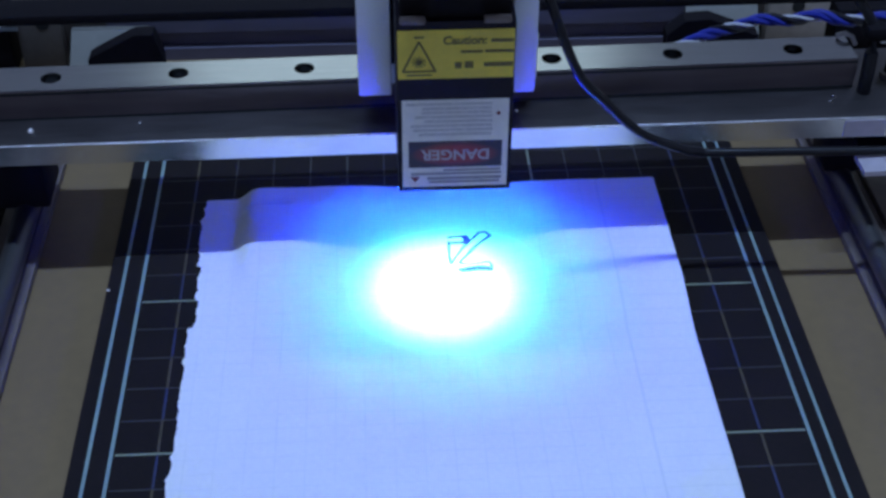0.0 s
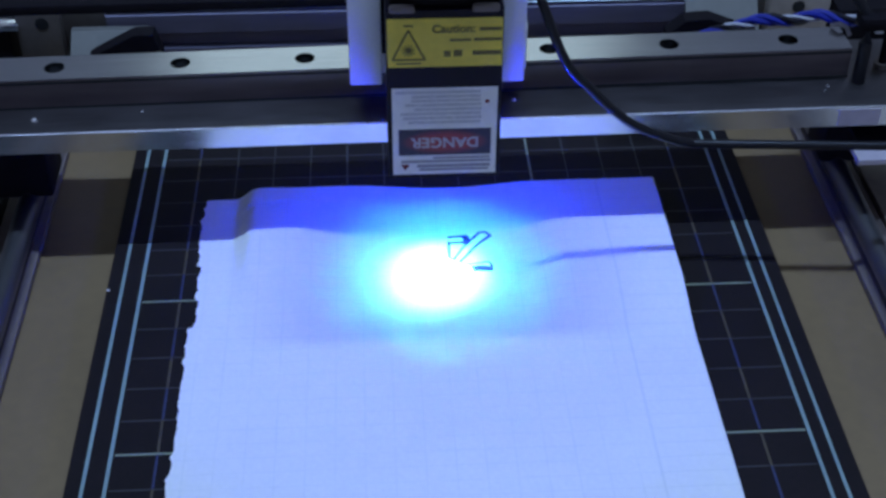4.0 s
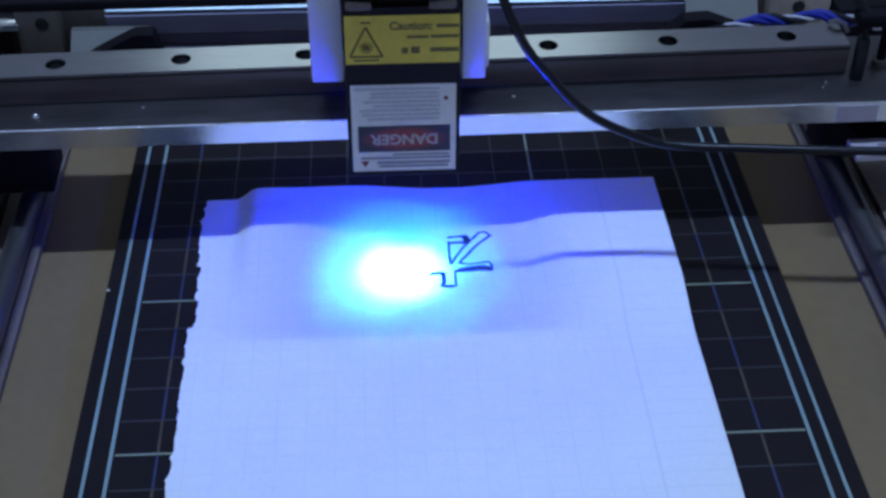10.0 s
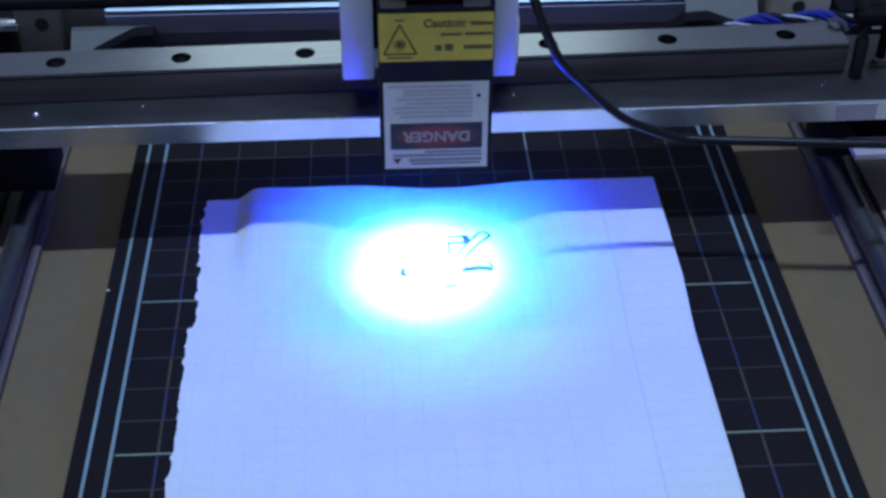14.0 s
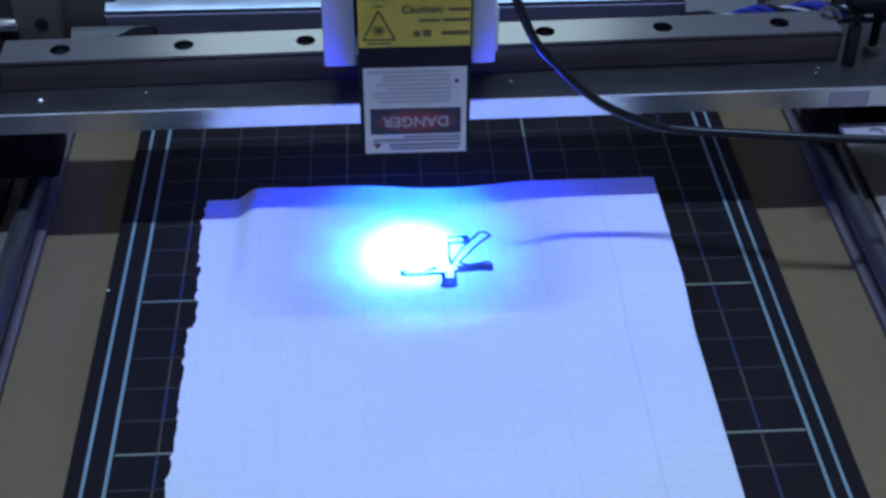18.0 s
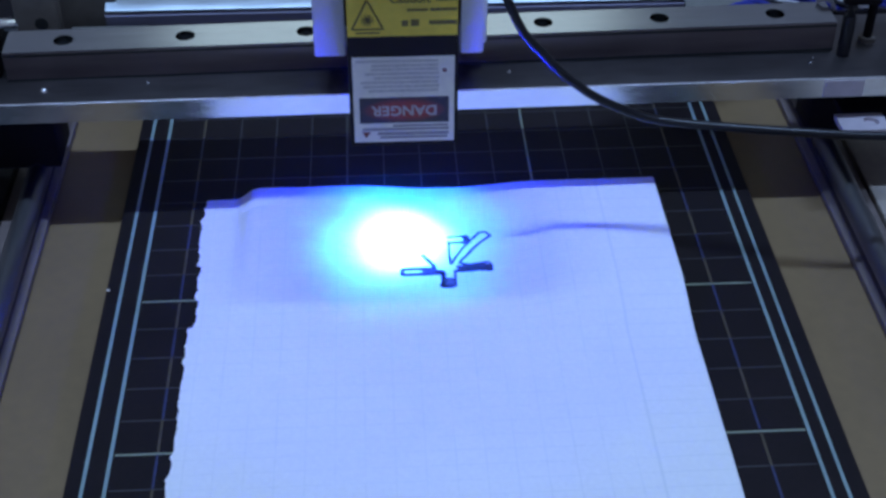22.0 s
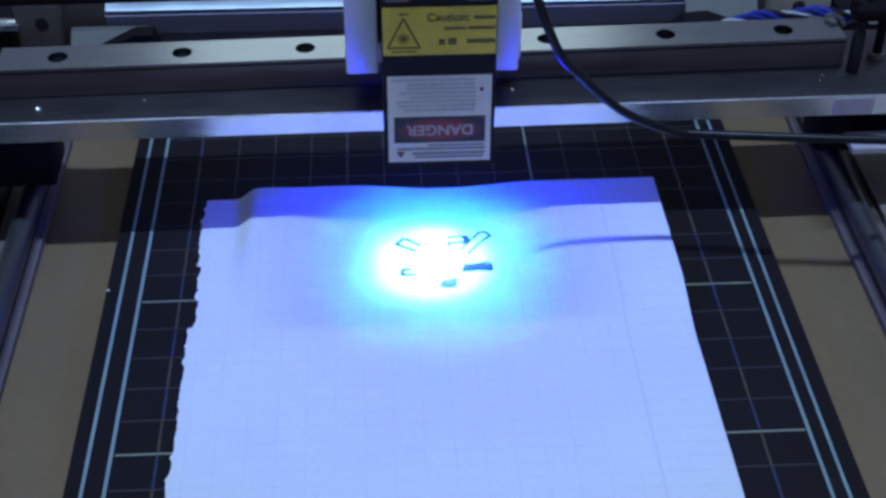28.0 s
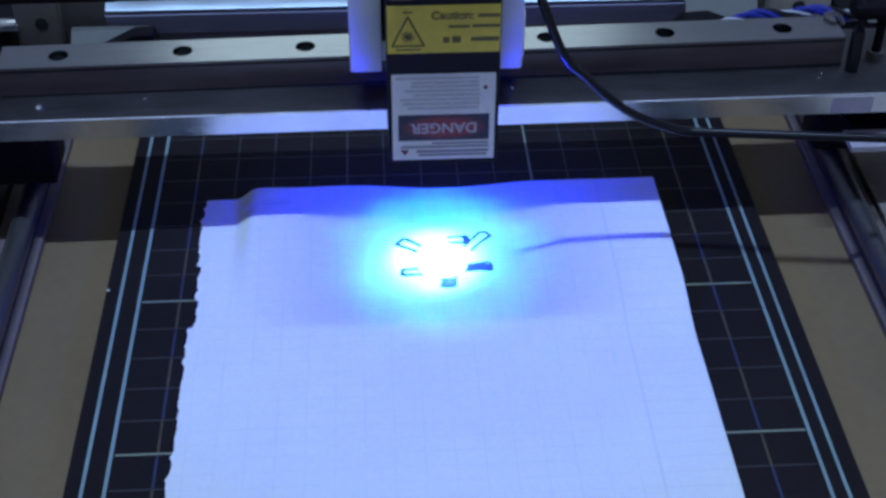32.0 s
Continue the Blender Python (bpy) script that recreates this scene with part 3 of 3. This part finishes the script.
G("connector", box(B(), 18.27, 18.50, 2.95, 3.25, 4.72, 4.94, 0.04), M_WHITEP, "small white plug beside the clamp")
G("wire_end", sweep(B(), [(17.42, 3.72, 4.56), (17.60, 3.64, 4.66), (17.76, 3.56, 4.60), (17.86, 3.5, 4.40)], 0.06, 8), M_WIREWHITE, "white wire end")
G("clamp", box(B(), 17.75, 18.75, 2.6, 3.2, 4.95, 5.35, 0.12), M_BLACK, "black cable clamp")
G("tall_bolt", cyl(B(), (18.75, 3.2, 3.65), (18.75, 3.2, 5.3), 0.12, 14), M_BLACK, "black upright bolt")
G("bolt_foot", cyl(B(), (18.75, 3.2, 3.65), (18.75, 3.2, 3.78), 0.22, 14), M_GREY, "dull bolt washer")

# ---- the laser head: x and y from the beam, z from the mat ----
head = empty("laser_head", (7.50, 5.20, 0), "black laser module with warning labels between white arms", "laser head")


def H(name, bm, material, label="", parent=None, turn=True):
    return part(name, bm, material, parent or head, label, turn)


shell = holed_bar(B(), -1.22, 1.22, -1.2, 1.2, -8.0, -3.82, [0.0], 0.39, 2.40)
bmesh.ops.scale(shell, vec=(1, 1, -1), verts=shell.verts)
bmesh.ops.reverse_faces(shell, faces=shell.faces)
H("housing", shell, M_ANOD, "black anodised housing", None, False)
H("fan", box(B(), -1.15, 1.15, -1.1, 1.1, 8.0, 9.4, 0.1), M_BLACK, "black cooling fan")
for x0, x1 in ((-1.16, -0.62), (0.55, 1.12)):
    H("fan_clip", box(B(), x0, x1, -1.32, -1.16, 7.98, 8.16, 0.06), M_DIM, "dull grey fan clip")
lens = H("lens", cyl(B(), (0, 0, 0), (0, 0, 0.03), 0.20, 32), M_LENS, "glowing blue lens deep in the bore")
# Unseen emitters added in the bore to shape the light on the sheet.
H("spill_emitter", cyl(B(), (0.28, 0.07, 5.25), (0.28, 0.07, 5.28), 0.08, 16), M_LEFTSPILL, "emitter added in the bore for the left light lobe")
H("spill_emitter", cyl(B(), (-0.10, -0.24, 4.85), (-0.10, -0.24, 4.88), 0.10, 16), M_BACKSPILL, "emitter added in the bore for light behind the spot")
# Emitter ring added round the opening for broad blue light.
ring = B()
for k in range(32):
    a, b = 2 * math.pi * k / 32, 2 * math.pi * (k + 1) / 32
    ring.faces.new([ring.verts.new((r * math.cos(c), r * math.sin(c), 3.80)) for r, c in ((0.42, a), (0.56, a), (0.56, b), (0.42, b))])
bmesh.ops.remove_doubles(ring, verts=ring.verts, dist=0.001)
bmesh.ops.solidify(ring, geom=ring.faces, thickness=0.015)
H("spill_ring", ring, M_HALO, "emitter ring added under the housing for wide blue light")
# Second emitter ring, added for the cyan haze round the spot.
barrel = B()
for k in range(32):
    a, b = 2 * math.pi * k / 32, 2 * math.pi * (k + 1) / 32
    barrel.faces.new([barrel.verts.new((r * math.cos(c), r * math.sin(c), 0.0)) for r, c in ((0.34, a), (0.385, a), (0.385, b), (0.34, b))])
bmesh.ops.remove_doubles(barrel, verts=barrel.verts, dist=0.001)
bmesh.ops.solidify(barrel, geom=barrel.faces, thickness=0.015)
haze = H("haze_ring", barrel, M_GLOW, "emitter ring added in the bore for the wide haze")
for x0, x1 in ((-2.05, -1.30), (1.42, 1.98)):
    H("side_arm", box(B(), x0, x1, 1.06, 2.2, 4.86, 10.5, 0.06), M_WHITEP, "white plastic arm")
H("slider", box(B(), -1.95, 2.16, 2.18, 3.9, 4.49, 5.75, 0.06), M_WHITEP, "pale metal slider on the rail")
H("back_plate", box(B(), -2.05, 1.98, 1.21, 1.6, 5.6, 11.0, 0.04), M_BLACK, "black mounting plate")
# Unseen overhang added above the fan to cast the shade band.
OVERHANG = [(1.7, 10.95), (1.7, 12.4), (-1.9, 12.4), (-3.15, 11.9), (-3.42, 11.3), (-3.42, 10.95)]
H("fan_cowl", along_x(B(), OVERHANG, -1.45, 1.45), M_BLACK, "unseen black overhang added to shade the sheet before the head")
F = -1.2
warn = H("warning_label", box(B(), -1.13, 1.14, F - 0.012, F + 0.01, 3.93, 6.16), M_LABEL, "white warning label glued upside down")
H("dark_band", box(B(), -1.0, 1.02, F - 0.017, F - 0.011, 4.44, 5.12), M_NAVY, "dark band round the red oval", warn)
oval = B()
bmesh.ops.create_cone(oval, cap_ends=True, segments=48, radius1=1.0, radius2=1.0, depth=0.006, matrix=Matrix.Translation((0.01, F - 0.0172, 4.78)) @ Matrix.Diagonal((0.97, 1, 0.33, 1)) @ pose(0, 0, 0, 90, 0, 0))
H("red_oval", oval, M_OVAL, "red oval behind white letters", warn)
sticker = H("yellow_sticker", box(B(), -1.20, 1.20, F - 0.012, F + 0.01, 6.68, 7.82), M_YELLOW, "yellow caution sticker")


def write(text, size, x, z, turn, material, parent):
    me = letters(text, size, 0.028)
    me.materials.append(material)
    ob = new("lettering", me)
    ob.parent = parent
    ob.matrix_basis = pose(x * U, (F - 0.021) * U, z * U, 90, 0, 0) @ pose(0, 0, 0, 0, 0, turn)
    return ob


write("DANGER", 0.365, 0.02, 4.78, 180, M_WHITEINK, warn)
write("Caution:", 0.26, 0.18, 7.57, 0, M_OCHREINK, sticker)


def bars(rows, parent, material, y=F - 0.018):
    for x0, x1, z0, z1 in rows:
        part("print_bar", box(B(), x0, x1, y, F - 0.010, z0, z1), material, parent)


for z0, x0, x1 in ((6.02, -1.05, 0.78), (5.91, -0.7, 0.78), (5.81, -0.72, 0.78), (5.70, -0.85, 0.80), (5.59, -0.66, 0.80), (5.48, -0.95, 0.78), (5.37, -0.9, 0.80), (5.26, -0.78, 0.78)):
    bars([(x0, x1, z0, z0 + 0.068)], warn, M_FAINT)
bars([(-0.25, 1.0, 4.335, 4.39), (-0.95, 1.02, 4.24, 4.305), (-0.6, 1.02, 4.11, 4.19), (-0.55, 0.98, 4.02, 4.085)], warn, M_GREYINK)
part("warning_mark", prism(B(), [(-0.86, 4.04), (-0.76, 4.20), (-0.96, 4.20)], F - 0.018, F - 0.010), M_RED, warn, "small red triangle")
part("print_mark", cyl(B(), (0.92, F - 0.018, 5.80), (0.92, F - 0.010, 5.80), 0.05, 12), M_RED, warn, "small red dot")
bars([(0.72, 1.18, 7.52, 7.60), (0.10, 0.55, 7.28, 7.34), (0.6, 1.18, 7.28, 7.35), (-0.02, 0.12, 6.92, 7.06), (0.18, 0.36, 6.92, 7.08), (0.58, 1.18, 6.95, 7.05)], sticker, M_OCHREINK)
# triangle sign with a starburst
tri = [(-1.10, 6.86), (-0.42, 6.86), (-0.76, 7.56)]
for (ax, az), (bx, bz) in zip(tri, tri[1:] + tri[:1]):
    part("sign_edge", cyl(B(), (ax, F - 0.014, az), (bx, F - 0.014, bz), 0.022, 6), M_OCHREINK, sticker)
for k in range(6):
    a = math.pi * k / 6
    part("sign_ray", cyl(B(), (-0.76 - 0.15 * math.cos(a), F - 0.014, 7.08 - 0.15 * math.sin(a)), (-0.76 + 0.15 * math.cos(a), F - 0.014, 7.08 + 0.15 * math.sin(a)), 0.012, 6), M_OCHREINK, sticker)
part("sign_dot", cyl(B(), (-0.76, F - 0.02, 7.08), (-0.76, F - 0.008, 7.08), 0.06, 14), M_OCHREINK, sticker)
bars([(-1.02, -0.50, 6.75, 6.79), (-0.86, -0.66, 7.64, 7.68)], sticker, M_OCHREINK)

# flat glowing disc that stands for the glare round the burning point
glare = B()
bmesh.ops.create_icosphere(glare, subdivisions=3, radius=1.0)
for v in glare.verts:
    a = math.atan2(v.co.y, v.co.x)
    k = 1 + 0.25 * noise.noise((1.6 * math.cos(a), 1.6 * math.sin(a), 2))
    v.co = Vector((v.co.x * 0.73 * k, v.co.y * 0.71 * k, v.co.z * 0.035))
spark = new("burning_glare", finish("burning_glare", glare, M_GLARE))
tagged(spark, "flat blue-white disc standing for glare round the burning point", "spark")
# how wide the beam's spill flares on the sheet (seconds, centimetres): imitated by sliding the lens in its bore
FLARES = [(0.0, 1.8), (0.5, 1.45), (2.0, 1.32), (7.0, 1.22), (8.0, 1.25), (8.5, 1.6), (9.0, 1.12), (12.0, 1.15), (12.5, 1.3), (13.0, 1.62), (13.5, 1.35), (14.0, 1.93), (14.5, 1.6), (16.5, 1.15),
          (18.0, 1.28), (19.5, 1.35), (20.0, 1.48), (21.0, 1.28), (22.0, 1.24), (23.0, 1.3), (24.0, 1.48), (25.0, 1.28), (27.5, 1.6), (28.0, 1.40), (28.5, 2.3), (29.0, 1.18), (29.5, 1.2), (30.0, 1.75), (30.5, 1.4), (31.0, 1.18), (32.0, 1.2)]


def lens_pose(t):
    return pose(0.05 * U, 0.02 * U, (3.82 + 1.6 / (float(np.interp(t, *zip(*FLARES))) - 0.39)) * U)


# ---- cables ----
# rows: x from the head; then y from the beam and the height, each with its change with the head's travel in x and in y
CABLE = [(1.2, -0.10, 0.0, 0.0, 9.6, 0.0, 0.0), (1.65, -0.25, 0.0, 0.03, 8.75, -0.1, -0.05), (2.0, -0.38, 0.0, 0.05, 7.98, -0.2, -0.1), (2.27, -0.49, 0.0, 0.07, 7.26, -0.28, -0.15), (2.52, -0.56, 0.0, 0.09, 6.66, -0.36, -0.2),
         (2.8, -0.58, 0.01, 0.10, 6.12, -0.41, -0.22), (3.2, -0.47, 0.07, 0.05, 5.67, -0.32, -0.16), (3.6, -0.34, 0.19, 0.02, 5.18, -0.29, -0.12), (4.0, -0.20, 0.29, 0.0, 4.72, -0.29, -0.06), (4.4, -0.08, 0.30, -0.04, 4.36, -0.28, -0.04),
         (5.0, 0.03, 0.35, -0.07, 4.01, -0.27, -0.03), (5.7, 0.12, 0.38, -0.14, 3.73, -0.22, 0.0), (6.5, 0.11, 0.41, -0.18, 3.70, -0.13, 0.01), (8.0, 0.10, 0.46, -0.35, 3.68, -0.14, 0.04), (9.3, 0.09, 0.52, -0.47, 3.66, -0.16, 0.06),
         (11.0, 0.03, 0.54, -0.56, 3.66, -0.16, 0.06), (14.5, -0.10, 0.56, -0.64, 3.68, -0.16, 0.06)]


def spline(pts, n):
    """Even points along a smooth line through pts."""
    pts = [Vector(p) for p in pts]
    out = []
    for i in range(len(pts) - 1):
        p0, p1, p2, p3 = pts[max(i - 1, 0)], pts[i], pts[i + 1], pts[min(i + 2, len(pts) - 1)]
        for k in range(20):
            t = k / 20
            out.append(0.5 * (2 * p1 + (p2 - p0) * t + (2 * p0 - 5 * p1 + 4 * p2 - p3) * t * t + (3 * p1 - p0 - 3 * p2 + p3) * t ** 3))
    out.append(pts[-1])
    lens = [0.0]
    for a, b in zip(out, out[1:]):
        lens.append(lens[-1] + (b - a).length)
    res, j = [], 0
    for k in range(n + 1):
        want = lens[-1] * k / n
        while j < len(lens) - 2 and lens[j + 1] < want:
            j += 1
        f = (want - lens[j]) / max(lens[j + 1] - lens[j], 1e-9)
        res.append(out[j].lerp(out[j + 1], min(max(f, 0), 1)))
    return res


def cable_at(t):
    x, y = laser_at(t)
    dx, dy = x - 7.50, y - 5.20
    line = [(x + d, y + y0 + yx * dx + yy * dy, z0 + zx * dx + zy * dy) for d, y0, yx, yy, z0, zx, zy in CABLE]
    return spline(line, 44)


cable = empty("head_cable", (9.2, 4.95, 0), "shiny black round cable drooping from the laser head", "cable")
CABLE_PARTS = []
rest = cable_at(0.0)
base = Vector((9.2, 4.95, 0))
span = max((b - a).length for a, b in zip(rest, rest[1:])) * 1.12
link = (lambda bm: (cyl(bm, (0, 0, -span / 2), (0, 0, span / 2), 0.108, 14), bm)[1])(B())
link_mesh = finish("cable_piece", link, M_RUBBER)
for k in range(44):
    ob = new("cable_piece", link_mesh)
    ob.parent = cable
    CABLE_PARTS.append(ob)


def piece_pose(a, b):
    return Matrix.Translation(((a + b) / 2 - base) * U) @ (b - a).to_track_quat("Z", "Y").to_matrix().to_4x4()


# twisted wires behind the rail
wires = empty("twisted_wires", (17.0, 12.4, 3.0), "twisted blue, white and black wires behind the rail", "wires")
WLINE = spline([(12.6, 10.9, 2.6), (13.5, 11.17, 3.0), (14.29, 11.67, 3.0), (15.28, 12.31, 3.0), (15.98, 12.59, 3.0), (16.69, 12.9, 3.0), (17.47, 12.84, 3.0), (18.36, 13.05, 3.0), (19.05, 12.77, 3.0), (20.16, 12.85, 3.0), (22.5, 12.8, 3.0)], 90)
for name, mat, ph in (("blue_strand", M_WIREBLUE, 0.0), ("white_strand", M_WIREWHITE, 1.7), ("black_strand", M_RUBBER, 3.3), ("blue_strand", M_WIREBLUE, 4.7)):
    pts = []
    for k, p in enumerate(WLINE):
        a = k * 0.40 + ph
        pts.append(p - Vector((17.0, 12.4, 3.0)) + Vector((0, 0.105 * math.cos(a), 0.105 * math.sin(a) - 0.10)))
    part(name, sweep(B(), pts, 0.05 if name == "white_strand" else 0.085, 8), mat, wires)


# ---- what moves ----
def motions():
    walk(gantry, [(t, pose(GX * U, laser_at(t)[1] * U, 0, 0, 0, 0.75)) for t in TIMES])
    walk(head, [(t, pose(laser_at(t)[0] * U, laser_at(t)[1] * U, 0)) for t in TIMES])
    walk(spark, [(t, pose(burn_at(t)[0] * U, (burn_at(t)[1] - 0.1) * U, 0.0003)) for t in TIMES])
    walk(lens, [(t, lens_pose(t)) for t in TIMES])
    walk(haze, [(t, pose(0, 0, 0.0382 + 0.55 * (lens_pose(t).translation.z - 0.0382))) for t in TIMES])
    lines = {t: cable_at(t) for t in HALVES}
    for k, ob in enumerate(CABLE_PARTS):
        walk(ob, [(t, piece_pose(lines[t][k], lines[t][k + 1])) for t in HALVES])
    for ob, t, m in FRESH:
        low = Matrix.Translation((0, 0, -0.0008)) @ m
        rows = [(0.0, low)]
        if t - 0.3 > 0:
            rows.append((t - 0.3, low))
        rows.append((t, m))
        if t < 32:
            rows.append((32.0, m))
        walk(ob, rows)
    rows = []
    for t in HALVES:
        f = min(max((laser_at(t)[1] - 5.9) / 1.1, 0), 1)
        rows.append((t, pose(17.0 * U, (12.4 + 0.9 * f) * U, 3.0 * U)))
    walk(wires, rows)


motions()
